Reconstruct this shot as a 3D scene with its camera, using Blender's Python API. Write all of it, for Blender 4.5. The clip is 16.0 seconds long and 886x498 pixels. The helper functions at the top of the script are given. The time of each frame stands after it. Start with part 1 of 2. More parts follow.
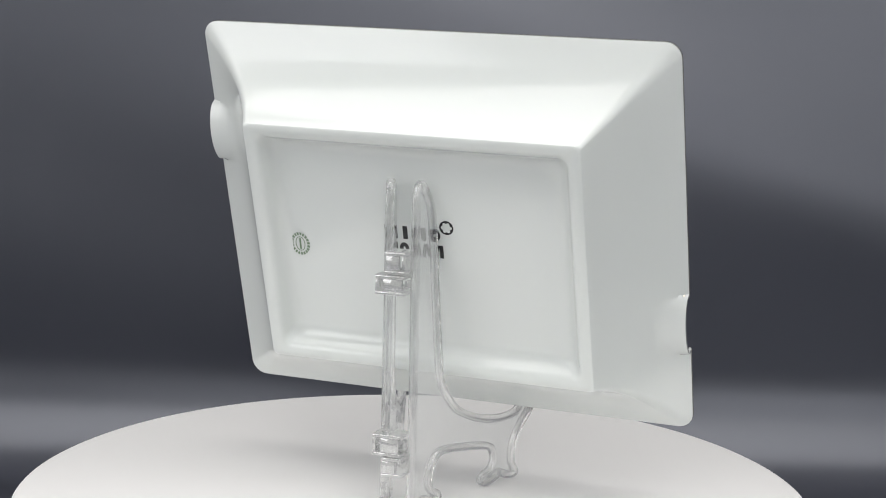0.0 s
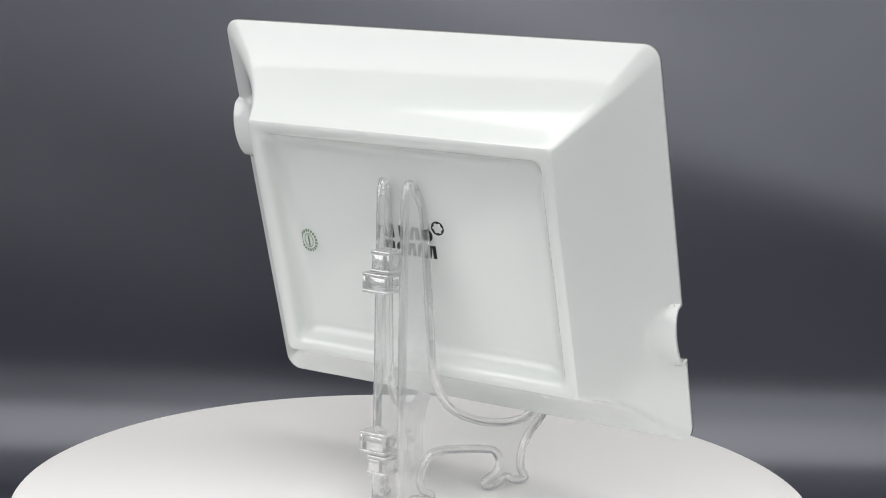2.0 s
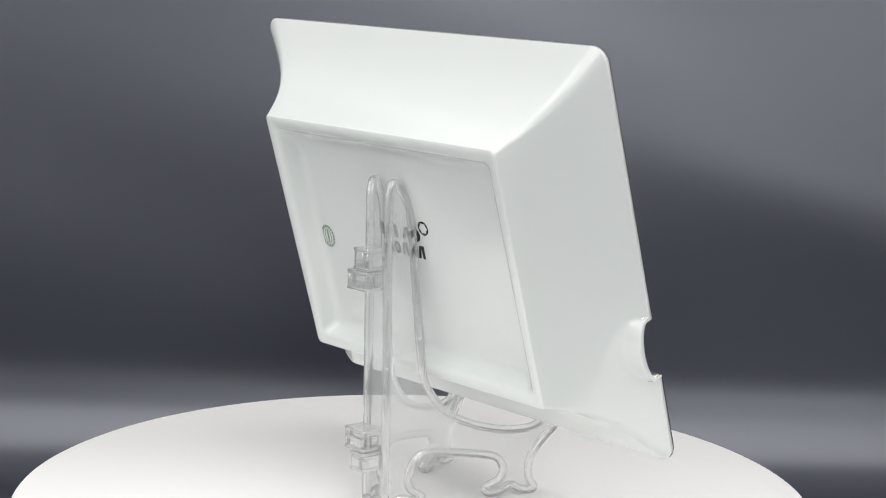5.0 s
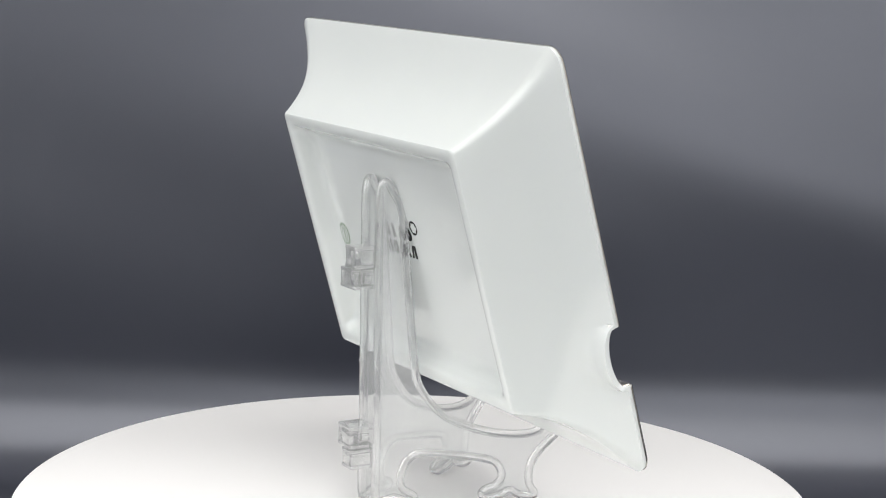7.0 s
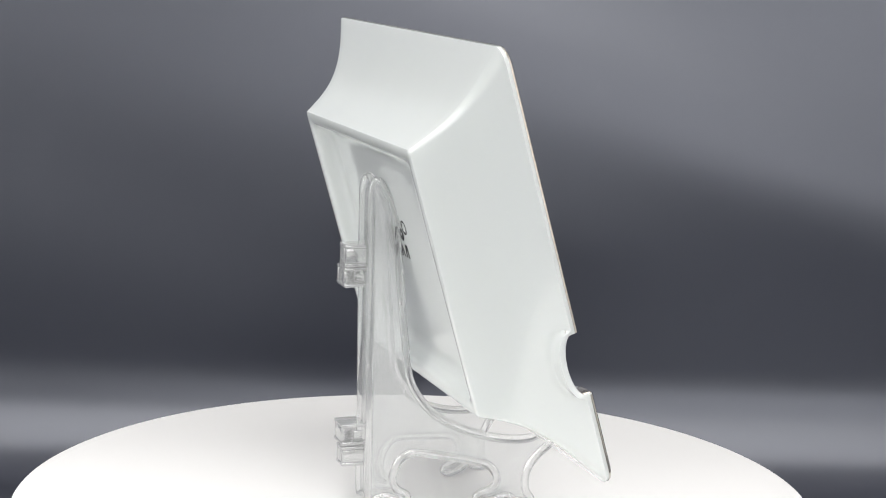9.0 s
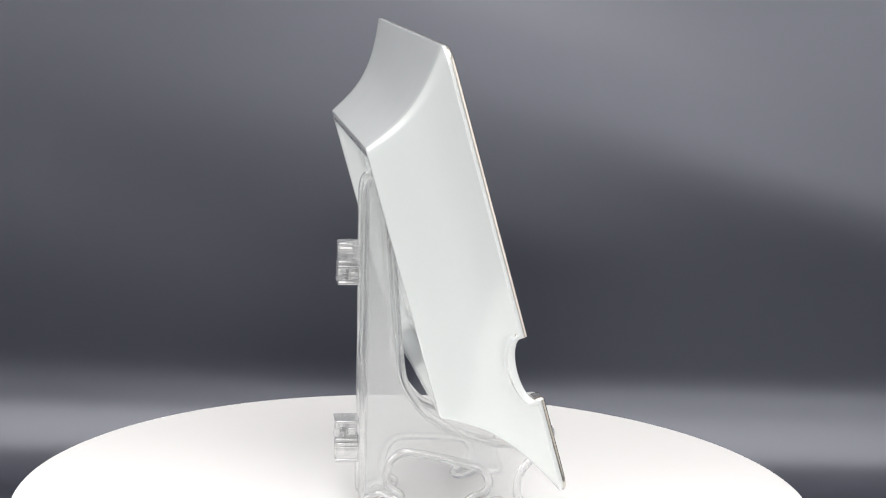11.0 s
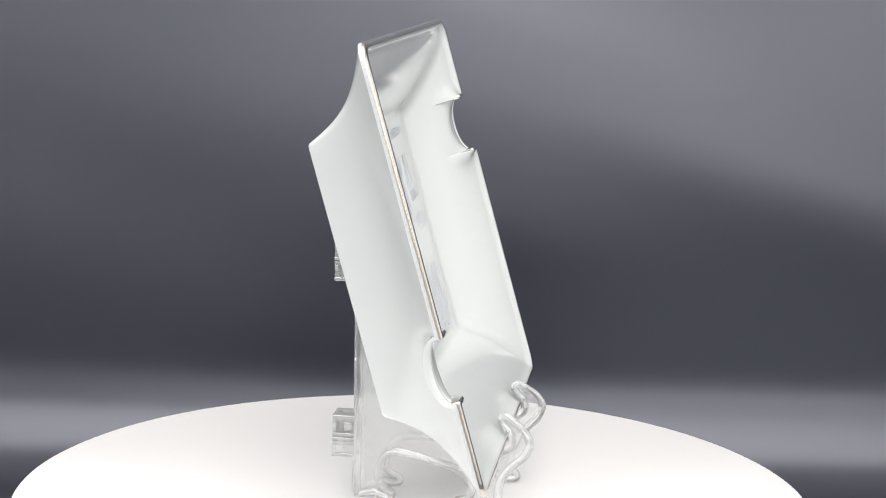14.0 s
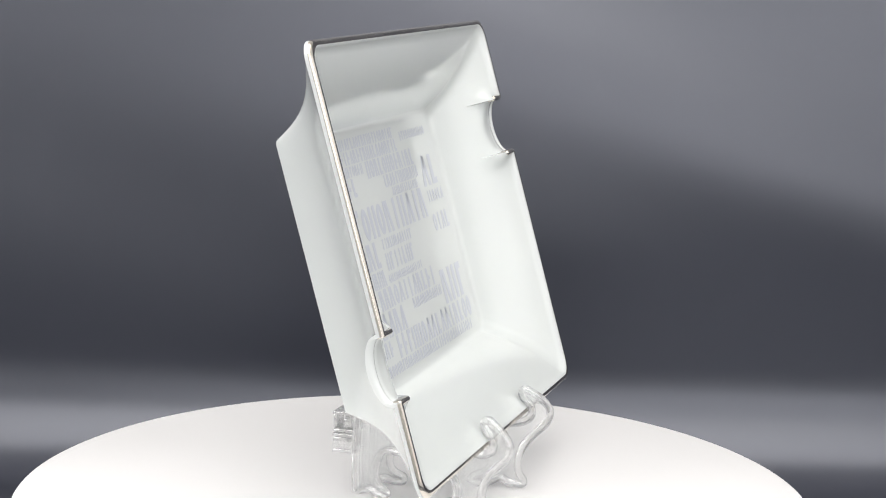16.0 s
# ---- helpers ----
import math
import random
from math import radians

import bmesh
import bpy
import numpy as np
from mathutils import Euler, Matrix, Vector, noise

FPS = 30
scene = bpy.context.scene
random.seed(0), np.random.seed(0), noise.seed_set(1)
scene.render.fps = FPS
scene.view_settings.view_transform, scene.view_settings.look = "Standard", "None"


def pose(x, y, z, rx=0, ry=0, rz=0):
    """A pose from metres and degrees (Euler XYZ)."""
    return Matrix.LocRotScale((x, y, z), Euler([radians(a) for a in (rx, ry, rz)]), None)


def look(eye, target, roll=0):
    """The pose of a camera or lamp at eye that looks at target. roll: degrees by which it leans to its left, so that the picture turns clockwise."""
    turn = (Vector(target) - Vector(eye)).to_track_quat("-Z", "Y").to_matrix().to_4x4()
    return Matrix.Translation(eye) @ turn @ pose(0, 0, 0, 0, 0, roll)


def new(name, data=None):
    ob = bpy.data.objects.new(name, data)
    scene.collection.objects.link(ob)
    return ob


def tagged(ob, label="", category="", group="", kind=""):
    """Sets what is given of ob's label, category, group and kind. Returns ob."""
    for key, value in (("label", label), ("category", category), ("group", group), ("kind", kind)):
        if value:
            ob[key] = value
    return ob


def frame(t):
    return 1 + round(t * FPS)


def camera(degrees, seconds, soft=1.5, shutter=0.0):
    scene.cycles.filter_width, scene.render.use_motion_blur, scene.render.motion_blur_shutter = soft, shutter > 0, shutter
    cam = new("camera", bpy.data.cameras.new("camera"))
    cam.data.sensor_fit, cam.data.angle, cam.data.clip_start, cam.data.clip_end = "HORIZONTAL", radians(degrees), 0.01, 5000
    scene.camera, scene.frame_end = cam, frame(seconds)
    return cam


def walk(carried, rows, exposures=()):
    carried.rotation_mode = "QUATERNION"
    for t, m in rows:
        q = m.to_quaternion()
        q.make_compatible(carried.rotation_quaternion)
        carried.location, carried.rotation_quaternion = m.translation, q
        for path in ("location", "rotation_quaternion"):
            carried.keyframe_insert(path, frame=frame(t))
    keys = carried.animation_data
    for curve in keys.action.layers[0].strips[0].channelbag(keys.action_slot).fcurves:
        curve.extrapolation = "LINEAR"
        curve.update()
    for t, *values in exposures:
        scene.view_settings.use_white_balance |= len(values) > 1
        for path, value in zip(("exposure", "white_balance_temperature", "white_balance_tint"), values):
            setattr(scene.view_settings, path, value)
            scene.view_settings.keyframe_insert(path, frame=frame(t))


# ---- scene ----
SECONDS = 16.0
cam = camera(27.35, SECONDS, soft=1.0)
EYE = Vector((0.0, -0.6989, 0.22))
YAW, PITCH = radians(0.756), radians(-9.8335)
AHEAD = Vector((math.sin(YAW) * math.cos(PITCH), math.cos(YAW) * math.cos(PITCH), math.sin(PITCH)))
VIEW = look(EYE, EYE + AHEAD, 1.4926)
walk(cam, [(0.0, VIEW), (SECONDS, VIEW)],
     exposures=[(0.0, -0.16, 6500, 10), (4.0, 0.0, 6500, 10), (9.0, 0.26, 6500, 10), (12.5, 0.36, 6540, 12), (16.0, 0.28, 6540, 11)])

# enough depth for clear plastic seen through clear plastic
scene.cycles.transparent_max_bounces = 24

# the turntable's turn, in degrees about its axis (the world's z)
TURN_START, TURN_RATE = -22.93, -5.3748

# ---- light: an assumed photo booth, its ceiling softbox and fill lamps all unseen ----
world = bpy.data.worlds.new("world")
scene.world = world
world.use_nodes = True
world.node_tree.nodes["Background"].inputs["Color"].default_value = (0.8, 0.86, 0.9, 1)
world.node_tree.nodes["Background"].inputs["Strength"].default_value = 0.1


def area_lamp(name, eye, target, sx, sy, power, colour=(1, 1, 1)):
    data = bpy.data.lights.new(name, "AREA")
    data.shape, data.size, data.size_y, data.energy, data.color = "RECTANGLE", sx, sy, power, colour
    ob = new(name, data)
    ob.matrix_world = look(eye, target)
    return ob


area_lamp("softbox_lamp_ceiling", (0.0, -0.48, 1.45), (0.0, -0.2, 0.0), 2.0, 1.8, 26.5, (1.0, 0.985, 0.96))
# left, right and front fill lamps, added to brighten the tray and clear plastic
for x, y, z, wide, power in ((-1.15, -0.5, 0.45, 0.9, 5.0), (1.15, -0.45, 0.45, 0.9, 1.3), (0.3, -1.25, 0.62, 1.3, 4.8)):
    area_lamp("fill_lamp", (x, y, z), (0.0, 0.0, 0.08), wide, 0.85, power, (0.985, 0.985, 0.995))


# ---- materials ----
def material(name, colour, rough=0.5, metal=0.0, spec=0.5):
    m = bpy.data.materials.new(name)
    m.use_nodes = True
    b = m.node_tree.nodes["Principled BSDF"]
    b.inputs["Base Color"].default_value = (*colour, 1)
    b.inputs["Roughness"].default_value = rough
    b.inputs["Metallic"].default_value = metal
    b.inputs["Specular IOR Level"].default_value = spec
    return m, m.node_tree, b


def mottled(m, tree, b, colour, other, scale, fine, bump=0.0, rough=None, distance=0.0005):
    """Two scales of noise between two colours, with fine relief and uneven gloss."""
    co = tree.nodes.new("ShaderNodeTexCoord")
    n1, n2 = tree.nodes.new("ShaderNodeTexNoise"), tree.nodes.new("ShaderNodeTexNoise")
    n1.inputs["Scale"].default_value, n2.inputs["Scale"].default_value = scale, fine
    n1.inputs["Detail"].default_value = 3
    for n in (n1, n2):
        tree.links.new(co.outputs["Object"], n.inputs["Vector"])
    add = tree.nodes.new("ShaderNodeMath")
    add.operation = "MULTIPLY_ADD"
    add.inputs[1].default_value, add.inputs[2].default_value = 0.35, 0.0
    tree.links.new(n2.outputs["Fac"], add.inputs[0])
    tree.links.new(n1.outputs["Fac"], add.inputs[2])
    mix = tree.nodes.new("ShaderNodeMix")
    mix.data_type = "RGBA"
    mix.inputs["A"].default_value, mix.inputs["B"].default_value = (*colour, 1), (*other, 1)
    tree.links.new(add.outputs[0], mix.inputs["Factor"])
    tree.links.new(mix.outputs["Result"], b.inputs["Base Color"])
    if rough:
        ramp = tree.nodes.new("ShaderNodeMapRange")
        ramp.inputs["To Min"].default_value, ramp.inputs["To Max"].default_value = rough
        tree.links.new(n1.outputs["Fac"], ramp.inputs["Value"])
        tree.links.new(ramp.outputs[0], b.inputs["Roughness"])
    if bump:
        bp = tree.nodes.new("ShaderNodeBump")
        bp.inputs["Strength"].default_value, bp.inputs["Distance"].default_value = bump, distance
        tree.links.new(n2.outputs["Fac"], bp.inputs["Height"])
        tree.links.new(bp.outputs[0], b.inputs["Normal"])


PORCELAIN, tree, b = material("glazed_porcelain", (0.8, 0.83, 0.81), 0.08)
mottled(PORCELAIN, tree, b, (0.665, 0.70, 0.688), (0.70, 0.728, 0.715), 14, 30, 0.06, (0.08, 0.15), 0.0015)
b.inputs["Subsurface Weight"].default_value = 0.4
b.inputs["Subsurface Radius"].default_value = (1.0, 1.0, 0.95)
b.inputs["Subsurface Scale"].default_value = 0.006
b.inputs["Coat Weight"].default_value = 0.6
b.inputs["Coat Roughness"].default_value = 0.1
PLATINUM, tree, b = material("polished_platinum", (0.72, 0.69, 0.63), 0.12, 1.0)
mottled(PLATINUM, tree, b, (0.72, 0.69, 0.63), (0.62, 0.58, 0.52), 60, 700, 0.08, (0.08, 0.2), 0.0003)
TURNWHITE, tree, b = material("white_lacquer", (0.85, 0.84, 0.83), 0.3)
mottled(TURNWHITE, tree, b, (0.87, 0.86, 0.85), (0.89, 0.88, 0.872), 9, 400, 0.03, (0.28, 0.4), 0.0002)
BLACK_INK, tree, b = material("black_print", (0.02, 0.02, 0.022), 0.25)
GREEN_INK, tree, b = material("green_print", (0.13, 0.2, 0.12), 0.3)
GREY_INK, tree, b = material("lavender_grey_print", (0.545, 0.57, 0.625), 0.15)
BACKDROP, tree, b = material("black_glossy_sheet", (0.03, 0.03, 0.035), 0.35, 0.0, 1.0)
b.inputs["Specular Tint"].default_value = (0.87, 0.90, 1.0, 1)
b.inputs["IOR"].default_value = 1.6
mottled(BACKDROP, tree, b, (0.012, 0.0135, 0.021), (0.019, 0.0205, 0.030), 3, 60, 0.0, (0.29, 0.36))
WALL, tree, b = material("booth_white", (0.7, 0.7, 0.7), 0.8)
mottled(WALL, tree, b, (0.80, 0.80, 0.80), (0.86, 0.86, 0.85), 2, 40, 0.2)
DUST, tree, b = material("dust", (0.3, 0.3, 0.3), 0.9)
METAL, tree, b = material("dark_metal", (0.2, 0.2, 0.21), 0.4, 0.8)


def clear_plastic(name, rough, shine, refracts, frost, bump, scale):
    """Clear moulded plastic: mostly straight through, a share bent, a share scattered, a little gloss."""
    m, tree, b = material(name, (1.0, 1.0, 1.0), rough)
    b.inputs["Transmission Weight"].default_value = 1.0
    b.inputs["IOR"].default_value = 1.49
    out = tree.nodes["Material Output"]
    clear, gloss, thru, back = (tree.nodes.new("ShaderNode" + k) for k in (
        "BsdfTransparent", "BsdfGlossy", "BsdfTranslucent", "BsdfDiffuse"))
    clear.inputs["Color"].default_value = (0.99, 0.995, 0.995, 1)
    gloss.inputs["Roughness"].default_value = rough
    thru.inputs["Color"].default_value = back.inputs["Color"].default_value = (0.98, 0.985, 0.985, 1)

    def mix(a, c, share):
        node = tree.nodes.new("ShaderNodeMixShader")
        node.inputs[0].default_value = share
        tree.links.new(a.outputs[0], node.inputs[1])
        tree.links.new(c.outputs[0], node.inputs[2])
        return node
    body = mix(clear, b, refracts)
    body = mix(body, mix(thru, back, 0.5), frost)
    body = mix(body, gloss, shine)
    tree.links.new(body.outputs[0], out.inputs["Surface"])
    co, n = tree.nodes.new("ShaderNodeTexCoord"), tree.nodes.new("ShaderNodeTexNoise")
    n.inputs["Scale"].default_value = scale
    tree.links.new(co.outputs["Object"], n.inputs["Vector"])
    bp = tree.nodes.new("ShaderNodeBump")
    bp.inputs["Strength"].default_value, bp.inputs["Distance"].default_value = bump, 0.0004
    tree.links.new(n.outputs["Fac"], bp.inputs["Height"])
    for node in (b, gloss, thru, back):
        tree.links.new(bp.outputs[0], node.inputs["Normal"])
    return m


CLEAR = clear_plastic("clear_plastic", 0.02, 0.12, 0.72, 0.06, 0.05, 150)
TEXTURED = clear_plastic("clear_textured_plastic", 0.26, 0.07, 0.06, 0.24, 1.0, 1100)
MOULDED = clear_plastic("moulded_clear_plastic", 0.03, 0.34, 0.55, 0.24, 0.10, 300)


# ---- building helpers ----
def finish(bm, mat, name, smooth=True):
    bmesh.ops.recalc_face_normals(bm, faces=bm.faces)
    me = bpy.data.meshes.new(name)
    bm.to_mesh(me)
    bm.free()
    me.materials.append(mat)
    me.polygons.foreach_set("use_smooth", [smooth] * len(me.polygons))
    if smooth:
        me.set_sharp_from_angle(angle=radians(38))
    return me


def part(name, bm, mat, parent, label="", smooth=True):
    ob = new(name, finish(bm, mat, name, smooth))
    ob.parent = parent
    if label:
        tagged(ob, label)
    return ob


def block(bm, cx, cy, cz, sx, sy, sz, bevel=0.0, segments=2):
    made = bmesh.ops.create_cube(bm, size=1.0, matrix=Matrix.Translation((cx, cy, cz)) @ Matrix.Diagonal((sx, sy, sz, 1)))
    if bevel:
        edges = list({e for v in made["verts"] for e in v.link_edges})
        bmesh.ops.bevel(bm, geom=edges, offset=bevel, segments=segments, affect="EDGES", profile=0.5)


def ease(a, c, x):
    t = max(0.0, min(1.0, (x - a) / (c - a)))
    return t * t * (3 - 2 * t)


def bridge(bm, a, c, keep=None):
    n = len(a)
    for i in range(n):
        j = (i + 1) % n
        if keep is None or keep(i, j):
            bm.faces.new((a[i], a[j], c[j], c[i]))


def lathe(bm, profile, steps=128):
    rings = []
    for r, z in profile:
        rings.append([bm.verts.new((r * math.cos(2 * math.pi * k / steps), r * math.sin(2 * math.pi * k / steps), z))
                      for k in range(steps)])
    for a, c in zip(rings, rings[1:]):
        bridge(bm, a, c)
    bm.faces.new(rings[0])
    bm.faces.new(rings[-1])


# ---- the booth: black sheet swept up behind a table, plain unseen walls added around ----
TABLE_Z = -0.11


def sheet_bulge(x, z):
    """How far the hung sheet sways back at a place: a lean towards its top and slanting waves."""
    lift = ease(TABLE_Z + 0.05, TABLE_Z + 0.2, z)
    lean = max(0.0, z - 0.03 + 0.05 * x)
    lean = SHEET_LEAN * (lean * lean if lean < 0.3 else 0.6 * lean - 0.09)
    wave = SHEET_WAVE * (0.3 + 0.7 * ease(-0.2, 0.1, x)) * math.sin((z + x * 0.38) * 24.0 + 1.72)
    crease = 0.0012 * (0.4 + 0.6 * ease(-0.15, 0.15, x)) * math.sin((z + x * 0.42) * 47.6 - 10.06)
    dent = 0.0011 * noise.noise(Vector((x * 7.0, 3.1, z * 9.0 + x * 4.0)))
    return lean + lift * (wave + crease + dent)


def backdrop_sheet():
    bm = bmesh.new()
    back, radius, top = 0.40, 0.068, 1.3
    line = [(-0.9, TABLE_Z), (-0.3, TABLE_Z), (back - radius, TABLE_Z)]
    for k in range(1, 17):
        a = math.pi / 2 * k / 16
        line.append((back - radius + radius * math.sin(a), TABLE_Z + radius - radius * math.cos(a)))
    for k in range(1, 141):
        line.append((back, TABLE_Z + radius + (top - TABLE_Z - radius) * k / 140))
    cols = 160
    rows = []
    for i, (y, z) in enumerate(line):
        row = []
        for c in range(cols + 1):
            x = -1.2 + 2.4 * c / cols
            row.append(bm.verts.new((x, y + sheet_bulge(x, z), z)))
        rows.append(row)
    for a, c in zip(rows, rows[1:]):
        for i in range(cols):
            bm.faces.new((a[i], a[i + 1], c[i + 1], c[i]))
    me = finish(bm, BACKDROP, "backdrop")
    ob = new("backdrop", me)
    solid = ob.modifiers.new("thickness", "SOLIDIFY")
    solid.thickness, solid.offset = 0.002, -1
    tagged(ob, "glossy black sheet swept up behind the turntable", "backdrop", kind="structure")


SHEET_WAVE, SHEET_LEAN = 0.0036, 0.75
backdrop_sheet()


def dust():
    """Fine pale flecks clinging to the sheet."""
    rnd = random.Random(11)
    bm = bmesh.new()
    places = [(0.211, 0.110), (0.135, 0.067), (0.247, 0.043), (-0.072, 0.096), (-0.135, 0.044), (0.085, 0.104), (0.075, 0.065)]
    places += [(rnd.uniform(-0.28, 0.28), rnd.uniform(0.0, 0.17)) for _ in range(16)]
    for x, z in places:
        y = 0.40 + sheet_bulge(x, z) - 0.0004
        r = rnd.uniform(0.0002, 0.00042)
        bmesh.ops.create_icosphere(bm, subdivisions=1, radius=r, matrix=Matrix.Translation((x, y, z)) @ Matrix.Diagonal((1, 0.5, rnd.uniform(0.7, 1.6), 1)))
    ob = new("dust", finish(bm, DUST, "dust"))
    tagged(ob, "fine pale dust flecks on the black sheet", "dust", kind="stuff")


dust()


def slab(name, cx, cy, cz, sx, sy, sz, label):
    bm = bmesh.new()
    block(bm, cx, cy, cz, sx, sy, sz)
    ob = new(name, finish(bm, WALL, name, False))
    tagged(ob, label, name.split("_")[0], kind="structure")


# pale shell out of view, added to enclose the set and bounce lamp light
slab("floor", 0, -0.6, -0.85, 2.9, 2.9, 0.1, "unseen pale floor added to close the booth")
slab("wall_north", 0, 0.85, 0.4, 2.9, 0.1, 2.4, "unseen white booth wall added to bounce light")
slab("wall_south", 0, -2.0, 0.4, 2.7, 0.1, 2.4, "unseen white booth wall added to bounce light")
slab("wall_east", 1.4, -0.6, 0.4, 0.1, 2.7, 2.4, "unseen white booth wall added to bounce light")
slab("wall_west", -1.4, -0.6, 0.4, 0.1, 2.7, 2.4, "unseen white booth wall added to bounce light")
slab("ceiling", 0, -0.6, 1.65, 2.9, 2.9, 0.1, "unseen white booth ceiling added to bounce light")


def table():
    root = new("table")
    bm = bmesh.new()
    block(bm, 0, -0.25, TABLE_Z - 0.0225, 2.4, 1.4, 0.035, 0.004)
    part("tabletop", bm, WALL, root)
    for x in (-1.1, 1.1):
        for y in (-0.85, 0.35):
            bm = bmesh.new()
            block(bm, x, y, (TABLE_Z - 0.04 - 0.8) / 2, 0.05, 0.05, 0.8 + TABLE_Z - 0.04, 0.004)
            part("leg", bm, METAL, root)
    tagged(root, "plain pale table under the black sheet", "table")


table()


# ---- turntable ----
DISC_R = 0.158


def turntable():
    root = new("turntable")
    bm = bmesh.new()
    lathe(bm, [(DISC_R - 0.004, -0.016), (DISC_R - 0.001, -0.0145), (DISC_R, -0.012), (DISC_R, -0.0025),
               (DISC_R - 0.0008, -0.0008), (DISC_R - 0.0025, 0.0)], 192)
    part("platter", bm, TURNWHITE, root)
    bm = bmesh.new()
    lathe(bm, [(0.12, TABLE_Z), (0.122, TABLE_Z + 0.003), (0.118, -0.021), (0.115, -0.0165)], 96)
    part("base", bm, TURNWHITE, root)
    tagged(root, "round white turntable with a smooth lacquered platter", "turntable")
    return root


# ---- porcelain ashtray, in its own axes: u along its width, v up its face, n towards its back ----
TW, TH, DEPTH = 0.195, 0.1594, 0.0319
INSET = 0.0292
REST_V, REST_HALF = -0.0335, 0.0115
TRAY_LEAN = 16.488
TRAY_CENTRE = Vector((0.0055, 0.0153, 0.1073))
LIFT = Matrix.Translation((0, TH / 2, 0))


def bezier(p, q, r, t):
    return tuple((1 - t) ** 2 * a + 2 * t * (1 - t) * c + t * t * d for a, c, d in zip(p, q, r))


def flare(t):
    """The hollow outer side from rim (0, 0) to foot (1, 1): share of the inset, share of the depth."""
    a, c, d = 3 * t * (1 - t) ** 2, 3 * t * t * (1 - t), t ** 3
    return a * 0.66 + c * 0.81 + d, a * 0.335 + c * 0.58 + d


def half_loop(s, r):
    """Right side, corner and top side of one level: (u, v, place across the cigar rest or None)."""
    a, h = TW / 2 - s, TH / 2 - s
    lo, hi = -(h - r), h - r
    k0 = min(1.0, (h - r) / 0.0530)
    mid, half = REST_V * k0, REST_HALF * k0
    g0, g1 = mid - half * 1.6, mid + half * 1.6
    vs = [lo + (g0 - lo) * k / 3 for k in range(3)]
    xs = [-1.6, -1.4, -1.25, -1.12, -1.03, -1.0, -0.975, -0.94, -0.88, -0.8, -0.7, -0.57, -0.42, -0.25, -0.08]
    xs += [-x for x in reversed(xs)]
    vs += [mid + half * x for x in xs]
    vs += [g1 + (hi - g1) * k / 18 for k in range(1, 19)]
    pts = [(a, v, (v - mid) / half) for v in vs]
    for k in range(1, 9):
        w = math.pi / 2 * k / 8
        pts.append((a - r + r * math.cos(w), h - r + r * math.sin(w), None))
    w = a - r
    pts += [(w - 2 * w * k / 26, h, None) for k in range(1, 26)]
    for k in range(0, 8):
        q = math.pi / 2 + math.pi / 2 * k / 8
        pts.append((-(a - r) + r * math.cos(q), h - r + r * math.sin(q), None))
    return pts


def whole_loop(s, r):
    pts = half_loop(s, r)
    return pts + [(-u, -v, x) for u, v, x in pts]


def groove(x, wide=1.0):
    return math.sqrt(max(0.0, 1 - (x / wide) ** 2)) if x is not None else 0.0


def soft_max(a, c, k=0.0012):
    h = max(k - abs(a - c), 0.0) / k
    return max(a, c) + h * h * k * 0.25


def ashtray_levels():
    """(kind, inset, depth) from the middle of the back over the foot and rim to the floor inside."""
    back = [("flat", INSET + a, n) for a, n in (
        (0.0160, 0.0253), (0.0140, 0.0253), (0.0122, 0.0253), (0.0107, 0.0256), (0.0094, 0.0261), (0.0081, 0.0271),
        (0.0069, 0.0287), (0.0060, 0.0302), (0.0051, 0.0314), (0.0040, 0.0320), (0.0012, 0.0321), (0.0003, 0.0318))]
    out = []
    for k in range(15, -1, -1):
        sx, nx = flare(k / 15)
        out.append(("outer", INSET * sx, 0.0006 + (DEPTH - 0.0012) * nx))
    rim = [("rim", 0.0001, -0.0008), ("rim", 0.0006, -0.0016), ("rim", 0.0014, -0.0019), ("rim", 0.0023, -0.0018), ("rim", 0.0031, -0.0012)]
    inn = []
    for k in range(0, 15):
        sx, nx = bezier((0.0036, -0.0005), (0.0215, 0.0068), (0.0308, 0.0197), k / 14)
        inn.append(("inner", sx, nx))
    inn += [("floor", 0.0317, 0.0207), ("floor", 0.0331, 0.0213), ("floor", 0.0346, 0.0215), ("floor", 0.0375, 0.0215), ("floor", 0.0420, 0.0215)]
    return back + out + rim + inn


def ashtray_depth(kind, s, n, x):
    if x is None or abs(x) > 1.7:
        return n
    if kind == "outer":
        g = 0.0066 * groove(x, 1.12)
        return soft_max(n, g + 0.0006) if g else n
    if kind == "rim":
        return n + (0.0018 + 0.0046 * groove(x) if abs(x) < 0.99 else 0.0)
    if kind == "inner":
        if abs(x) < 0.99:
            return soft_max(n, 0.0001 + 0.0048 * groove(x))
        lip = (1 - ease(1.0, 1.6, abs(x))) * (1 - ease(0.010, 0.019, s))
        return n - lip * max(0.0, n + 0.0012)
    return n


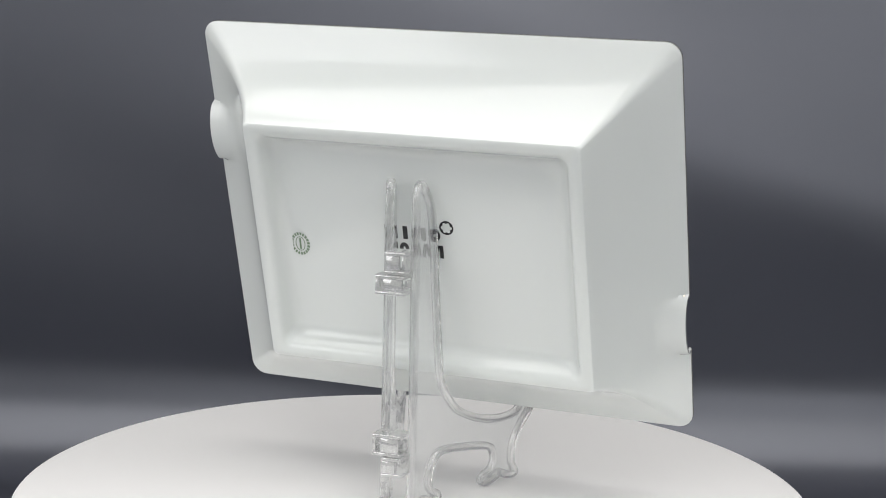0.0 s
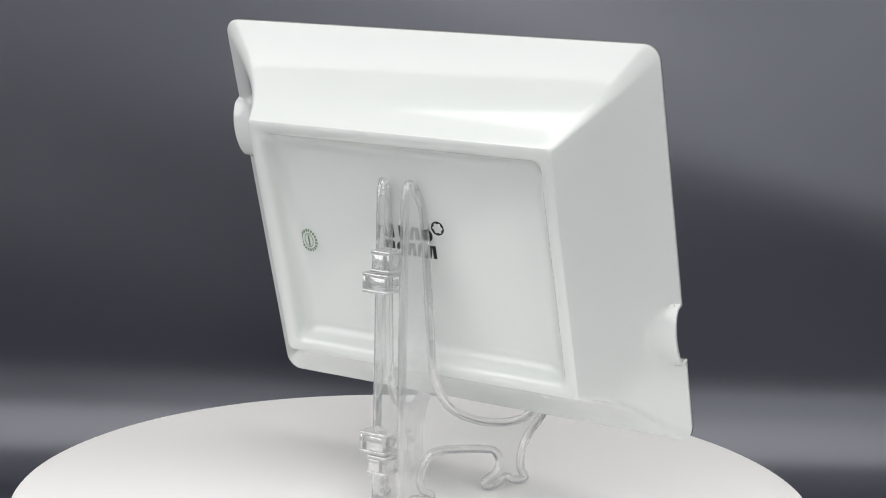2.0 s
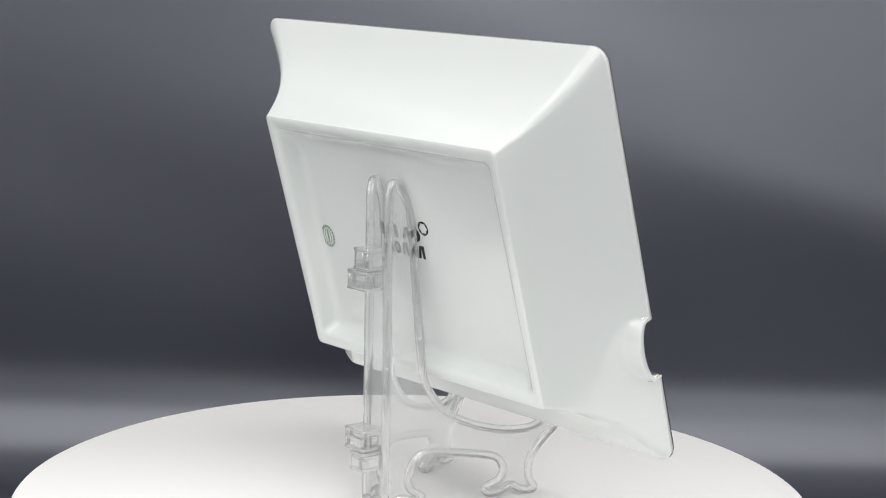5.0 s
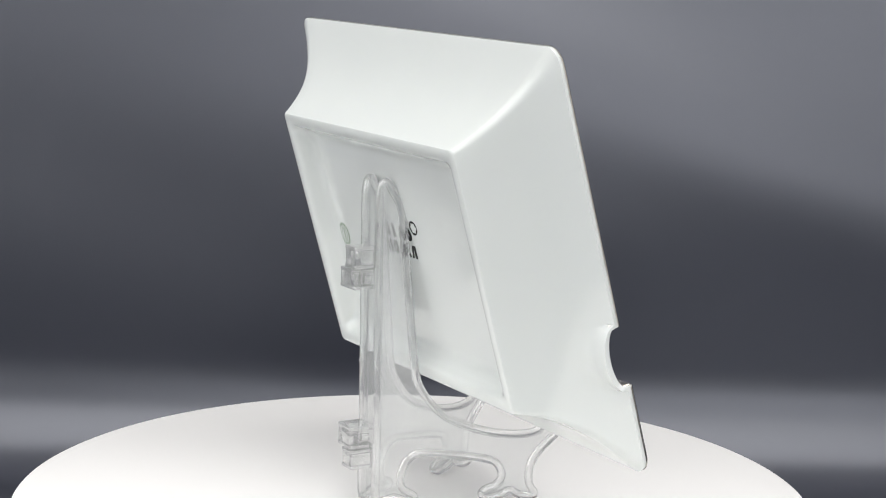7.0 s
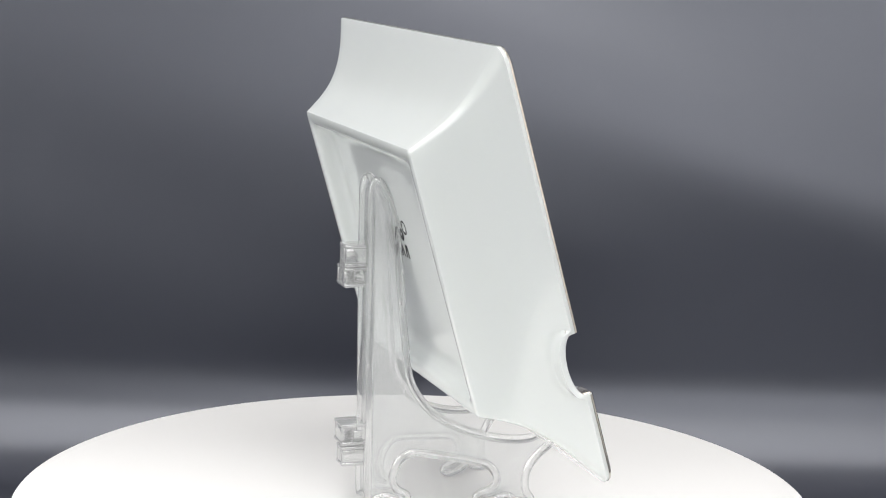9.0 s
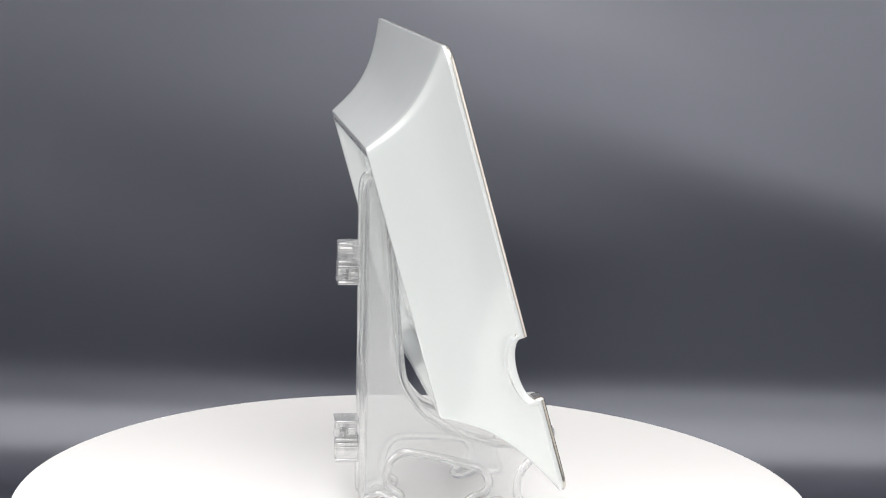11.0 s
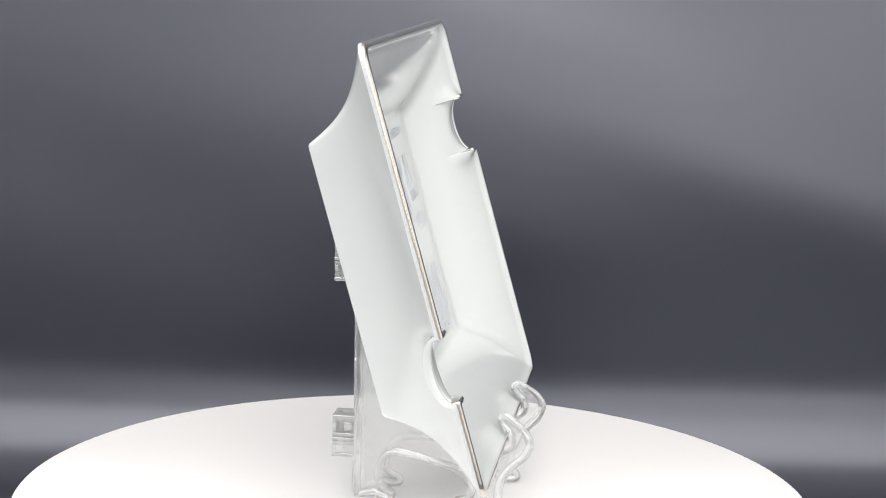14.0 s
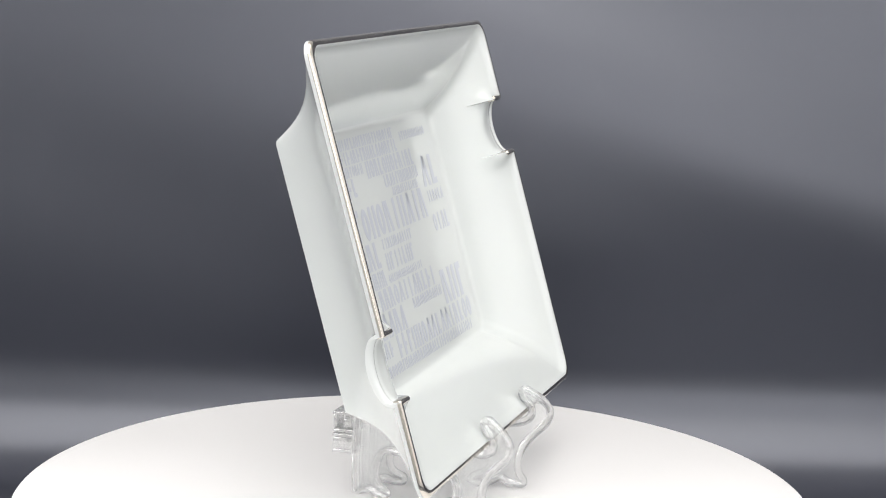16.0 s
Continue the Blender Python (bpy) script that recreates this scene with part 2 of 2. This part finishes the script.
def ashtray():
    root = new("ashtray")
    bm = bmesh.new()
    loops = []
    for kind, s, n in ashtray_levels():
        f = min(1.0, s / INSET)
        r = 0.0062 * (1 - f) + 0.0016 * f if kind != "floor" and kind != "inner" else 0.0055
        if kind == "flat":
            r = 0.0016 + 0.38 * (s - INSET)
        loops.append([bm.verts.new((u, v, ashtray_depth(kind, s, n, x))) for u, v, x in whole_loop(s, r)])
    for a, c in zip(loops, loops[1:]):
        bridge(bm, a, c)
    bm.faces.new(loops[0])
    bm.faces.new(loops[-1])
    bmesh.ops.transform(bm, matrix=LIFT, verts=bm.verts)
    part("body", bm, PORCELAIN, root)
    # platinum line on the rim, broken at the two cigar rests
    bm = bmesh.new()
    loops, across = [], [x for _, _, x in whole_loop(0.0, 0.0062)]
    for s, n in ((-0.00003, -0.0007), (0.00004, -0.00108), (0.0003, -0.00152), (0.0006, -0.00178), (0.0010, -0.00196), (0.0015, -0.00203), (0.0021, -0.00196)):
        loops.append([bm.verts.new((u, v, n)) for u, v, x in whole_loop(s, 0.0062)])
    for a, c in zip(loops, loops[1:]):
        bridge(bm, a, c, lambda i, j: not any(q is not None and abs(q) < 1.0 - 1e-6 for q in (across[i], across[j])))
    bmesh.ops.delete(bm, geom=[v for v in bm.verts if not v.link_faces], context="VERTS")
    bmesh.ops.transform(bm, matrix=LIFT, verts=bm.verts)
    part("rim_band", bm, PLATINUM, root, "polished platinum line on the rim")
    for side in (1, -1):
        for end in (1, -1):
            bm = bmesh.new()
            v = REST_V + end * (REST_HALF + 0.0004)
            block(bm, side * (TW / 2 - 0.0055), side * v, 0.0001, 0.0089, 0.0022, 0.0042, 0.0010, 3)
            bmesh.ops.transform(bm, matrix=LIFT, verts=bm.verts)
            part("rest_cheek", bm, PLATINUM, root, "platinum end of a cigar rest")
    tagged(root, "white glazed porcelain ashtray with platinum rim, propped on edge", "ashtray")
    return root


def flat_shape(bm, pts, n, up):
    """A thin printed patch on a face of the ashtray."""
    lo = [bm.verts.new((u, v + TH / 2, n)) for u, v in pts]
    hi = [bm.verts.new((u, v + TH / 2, n + up)) for u, v in pts]
    bm.faces.new(lo), bm.faces.new(hi)
    bridge(bm, lo, hi)


def ring_shape(bm, cu, cv, ru, rv, width, n, up, parts=40, gap=0.0):
    for k in range(parts):
        a0, a1 = 2 * math.pi * k / parts, 2 * math.pi * (k + 1 - gap) / parts
        q = [(cu + ru * math.cos(a0), cv + rv * math.sin(a0)), (cu + ru * math.cos(a1), cv + rv * math.sin(a1)),
             (cu + (ru - width) * math.cos(a1), cv + (rv - width) * math.sin(a1)),
             (cu + (ru - width) * math.cos(a0), cv + (rv - width) * math.sin(a0))]
        flat_shape(bm, q, n, up)


def glyph(bm, rnd, u, v, wide, high, n, up, weight=0.33):
    """One plain printed shape in a cell whose top corner is (u, v): upright or slanting bars, a wedge, a step or a ring."""
    kind = rnd.choice("BSSWWRGPP")
    w = wide * weight

    def bar(top, foot, thick=w):
        flat_shape(bm, [(u - top, v), (u - top - thick, v), (u - foot - thick, v - high), (u - foot, v - high)], n, up)
    if kind == "R":
        ring_shape(bm, u - wide * 0.45, v - high / 2, wide * 0.46, high / 2, w, n, up, 16)
    elif kind == "B":
        bar(0, 0)
        bar(wide * 0.6, wide * 0.6)
    elif kind == "S":
        bar(0, 0)
        bar(wide * 0.30, wide * 0.62, w * 0.9)
    elif kind == "P":
        bar(wide * 0.36, 0)
        bar(wide * 0.40, wide * 0.68, w * 0.9)
    elif kind == "G":
        bar(wide * 0.3, wide * 0.3)
    else:
        bar(wide * 0.1, wide * 0.1, w * 1.2)
        q = v - high * rnd.choice((0.0, 0.42, 0.8))
        flat_shape(bm, [(u - wide * 0.1 - w * 1.2, q), (u - wide * 0.8, q), (u - wide * 0.8, q - high * 0.2), (u - wide * 0.1 - w * 1.2, q - high * 0.2)], n, up)


def back_prints(root):
    n, up = 0.02528, 0.00006
    rnd = random.Random(7)
    for cv, count, start in ((0.0067, 4, 0.0076), (-0.0002, 5, 0.0084)):
        bm = bmesh.new()
        for k in range(count):
            glyph(bm, rnd, start - k * 0.0238 / count, cv + 0.0027, 0.0238 / count * 0.92, 0.0054, n, up, 0.36)
        part("printed_line", bm, BLACK_INK, root, "row of black printed shapes", False)
    # a ring whose hole is a soft six-pointed star
    bm = bmesh.new()
    steps = 72
    for k in range(steps):
        q = []
        for a, hole in ((k, False), (k + 1, False), (k + 1, True), (k, True)):
            w = 2 * math.pi * a / steps
            r = 0.00205 + 0.00028 * math.cos(6 * w) if hole else 0.0029
            q.append((0.0104 + r * math.cos(w), 0.0102 + r * math.sin(w)))
        flat_shape(bm, q, n, up)
    part("printed_ring", bm, BLACK_INK, root, "small black printed ring", False)
    bm = bmesh.new()
    ring_shape(bm, -0.053, -0.0024, 0.0042, 0.0049, 0.0012, n, up, 19, 0.35)
    ring_shape(bm, -0.053, -0.0024, 0.0021, 0.0031, 0.0003, n, up, 30)
    flat_shape(bm, [(-0.0534, -0.0048), (-0.0526, -0.0048), (-0.0526, 0.0), (-0.0534, 0.0)], n, up)
    part("printed_seal", bm, GREEN_INK, root, "oval green printed seal", False)


def floor_prints(root):
    """Rows of pale plain shapes of many sizes across the floor inside: top, start, end, height."""
    rnd = random.Random(4)
    n, up = 0.02148, -0.00006
    rows = ((0.0447, 0.058, -0.0195, 0.0042), (0.0400, 0.060, -0.021, 0.0050), (0.0344, 0.060, 0.020, 0.0040), (0.0345, 0.017, -0.036, 0.0066), (0.0420, -0.026, -0.056, 0.0036),
            (0.0274, 0.002, -0.037, 0.0048), (0.0220, -0.004, -0.034, 0.0034), (0.0300, -0.0405, -0.0600, 0.0125), (0.0298, 0.060, 0.030, 0.0070),
            (0.0180, 0.058, -0.038, 0.0122), (0.0155, -0.041, -0.0600, 0.0046), (0.0060, -0.0405, -0.0600, 0.0072), (0.0048, 0.056, 0.024, 0.0100),
            (0.0045, 0.020, -0.013, 0.0040), (-0.0010, 0.020, -0.011, 0.0066), (-0.0062, 0.060, 0.024, 0.0062), (-0.0090, 0.022, -0.016, 0.0030), (-0.0130, 0.036, -0.027, 0.0076),
            (-0.0214, 0.004, -0.030, 0.0040), (-0.0165, -0.032, -0.0600, 0.0138), (-0.0215, 0.058, 0.014, 0.0092), (-0.0312, 0.030, -0.0600, 0.0085),
            (-0.0316, 0.060, 0.034, 0.0060), (-0.0404, 0.058, -0.056, 0.0042))
    for v, start, end, height in rows:
        pitch = height * 0.68
        count = max(1, round((start - end) / pitch))
        pitch = (start - end) / count
        bm = bmesh.new()
        for k in range(count):
            glyph(bm, rnd, start - k * pitch, v, pitch * 0.9, height, n, up)
        part("printed_line", bm, GREY_INK, root, "row of pale grey printed shapes", False)


# ---- clear plate stand: two hinged side panels ----
from mathutils.geometry import delaunay_2d_cdt

STAND_X, STAND_Y = 0.00245, -0.0232
SPLAY = 18.4
POST_GAP = 0.0051
# side outline: distance from the post's back edge, height
OUTLINE = [(0.0015, 0.0022), (0.0014, 0.03), (0.0012, 0.06), (0.0009, 0.09), (0.0007, 0.118), (0.0009, 0.1232), (0.0017, 0.1262), (0.0032, 0.1274),
           (0.0048, 0.1264), (0.0063, 0.1237), (0.0082, 0.1206), (0.0097, 0.1172), (0.0105, 0.1120), (0.0118, 0.1015), (0.0128, 0.0905), (0.0140, 0.0773), (0.0152, 0.0661),
           (0.0162, 0.0572), (0.0172, 0.0508), (0.0190, 0.0464), (0.0221, 0.0418), (0.0266, 0.0369), (0.0320, 0.0335), (0.0409, 0.0300), (0.0500, 0.0279), (0.0580, 0.0273), (0.0645, 0.0281),
           (0.0674, 0.0306), (0.0668, 0.0345), (0.0640, 0.0374), (0.0632, 0.0400), (0.0650, 0.0414), (0.0676, 0.0401), (0.0719, 0.0373), (0.0749, 0.0338), (0.0754, 0.0310), (0.0738, 0.0270),
           (0.0706, 0.0238), (0.0672, 0.0203), (0.0642, 0.0157), (0.0632, 0.0112), (0.0636, 0.0066), (0.0658, 0.0028), (0.0640, 0.0014),
           (0.0590, 0.0022), (0.0555, 0.0040), (0.0515, 0.0022), (0.0465, 0.0014), (0.0436, 0.0030), (0.0456, 0.0052), (0.0492, 0.0066), (0.0512, 0.0090), (0.0514, 0.0120),
           (0.0488, 0.0157), (0.0436, 0.0174), (0.0318, 0.0192), (0.0208, 0.0203), (0.0164, 0.0194), (0.0136, 0.0168), (0.0122, 0.0134), (0.0116, 0.0098), (0.0132, 0.0060),
           (0.0172, 0.0036), (0.0168, 0.0014), (0.0130, 0.0014), (0.0090, 0.0026), (0.0050, 0.0014)]


def smooth_closed(pts, per=4):
    out, n = [], len(pts)
    for i in range(n):
        p0, p1, p2, p3 = (Vector(pts[(i + k) % n]) for k in (-1, 0, 1, 2))
        for k in range(per):
            t = k / per
            out.append(0.5 * (2 * p1 + (p2 - p0) * t + (2 * p0 - 5 * p1 + 4 * p2 - p3) * t * t + (3 * p1 - p0 - 3 * p2 + p3) * t ** 3))
    return out


def stand_panel(root, side):
    line = smooth_closed(OUTLINE)
    # panel's plane: p along the splay, thin across it
    way = Vector((side * math.sin(radians(SPLAY)), math.cos(radians(SPLAY)), 0))
    across = Vector((math.cos(radians(SPLAY)), -side * math.sin(radians(SPLAY)), 0))
    foot = Vector((side * POST_GAP, 0, 0))

    def at(p, z, w=0.0):
        return foot + way * p + Vector((0, 0, z)) + across * w
    # one closed body: a thin web with a rounded bead all along its edge
    section = [(-0.0019, 0.0007), (-0.0014, 0.0013), (-0.0008, 0.0017), (0.0, 0.0018), (0.0007, 0.0015), (0.0012, 0.0008)]
    section += [(o, -w) for o, w in reversed(section)]
    n = len(line)
    area = sum(line[i - 1].x * line[i].y - line[i].x * line[i - 1].y for i in range(n))
    turn = 1 if area > 0 else -1
    bm = bmesh.new()
    rings = []
    for i in range(n):
        d = (line[(i + 1) % n] - line[i - 1]).normalized()
        out = Vector((d.y, -d.x)) * turn
        rings.append([bm.verts.new(at(*(line[i] + out * o), w)) for o, w in section])
    for i in range(n):
        a, c = rings[i], rings[(i + 1) % n]
        for k in range(len(section) - 1):
            bm.faces.new((a[k], a[k + 1], c[k + 1], c[k]))
    inner = []
    for i in range(n):
        d = (line[(i + 1) % n] - line[i - 1]).normalized()
        inner.append(line[i] - Vector((d.y, -d.x)) * turn * 0.0010)
    flat, _, tris, *_ = delaunay_2d_cdt(inner, [], [list(range(n))], 1, 1e-6)
    for w in (-0.0007, 0.0007):
        made = [bm.verts.new(at(q.x, q.y, w)) for q in flat]
        for t in tris:
            bm.faces.new([made[k] for k in t]).material_index = 1
    panel = part("side_panel", bm, CLEAR, root, "clear side panel with textured web and rounded edge bead")
    panel.data.materials.append(TEXTURED)
    # small round marks left by the mould on the bead
    for p, z in ((0.0128, 0.0800), (0.0143, 0.0668), (0.0012, 0.0555)):
        bm = bmesh.new()
        bmesh.ops.create_uvsphere(bm, u_segments=12, v_segments=8, radius=0.0007, matrix=Matrix.Translation(at(p, z, side * 0.0016)))
        part("mould_mark", bm, MOULDED, panel)


def knuckle(root, x, z, wide, high, turned):
    """One moulded clip behind the posts: two thick plates, a cheek, a back web, a pin and a hooked tongue."""
    y, deep, t = -0.0042, 0.0096, 0.0015
    bm = bmesh.new()
    block(bm, x, y, z + high / 2 - t / 2, wide, deep, t, 0.0005, 3)
    block(bm, x, y, z - high / 2 + t / 2, wide, deep, t, 0.0005, 3)
    block(bm, x + turned * (wide / 2 - t / 2), y, z, t, deep - 0.0006, high - 2 * t, 0.0003)
    block(bm, x - turned * wide * 0.1, y - deep / 2 + t / 2, z, wide * 0.62, t, high - 2 * t, 0.0003)
    made = part("hinge_knuckle", bm, MOULDED, root, "clear box-shaped hinge knuckle")
    bm = bmesh.new()
    bmesh.ops.create_cone(bm, cap_ends=True, segments=20, radius1=0.0015, radius2=0.0013, depth=high - 2 * t,
                          matrix=Matrix.Translation((x - turned * wide * 0.16, y + 0.0006, z)))
    part("pin", bm, MOULDED, made)
    bm = bmesh.new()
    block(bm, x - turned * wide * 0.32, y + 0.0016, z - high * 0.14, wide * 0.3, 0.0034, 0.0013, 0.0005, 3)
    block(bm, x - turned * wide * 0.42, y + 0.0016, z + high * 0.02, 0.0013, 0.0034, high * 0.3, 0.0004, 3)
    part("tongue", bm, MOULDED, made)


def hinge(root, z0, wide_low):
    """Two interlocked knuckles, the wider one below or above."""
    narrow, broad = (0.0012, 0.0086, 1), (-0.0008, 0.0118, -1)
    for z, (x, wide, turned), high in ((z0 + 0.0127, narrow if wide_low else broad, 0.0086), (z0 + 0.0042, broad if wide_low else narrow, 0.0078)):
        knuckle(root, x, z, wide, high, turned)


def plate_stand():
    root = new("plate_stand")
    for side in (1, -1):
        stand_panel(root, side)
    hinge(root, 0.0855, True)
    hinge(root, 0.0150, False)
    tagged(root, "clear plastic folding plate stand holding the ashtray", "plate stand")
    return root


platter_thing = turntable()
tray_thing = ashtray()
back_prints(tray_thing)
floor_prints(tray_thing)
stand_thing = plate_stand()


# ---- what moves: the turntable and all on it ----
def motions():
    tray_rest = Matrix.Translation(TRAY_CENTRE) @ pose(0, 0, 0, 90 + TRAY_LEAN) @ Matrix.Translation((0, -TH / 2, 0))
    stand_rest = Matrix.Translation((STAND_X, STAND_Y, 0))
    times = [SECONDS * k / 16 for k in range(17)]
    for thing, rest in ((platter_thing, Matrix.Identity(4)), (tray_thing, tray_rest), (stand_thing, stand_rest)):
        walk(thing, [(t, pose(0, 0, 0, 0, 0, TURN_START + TURN_RATE * t) @ rest) for t in times])


motions()
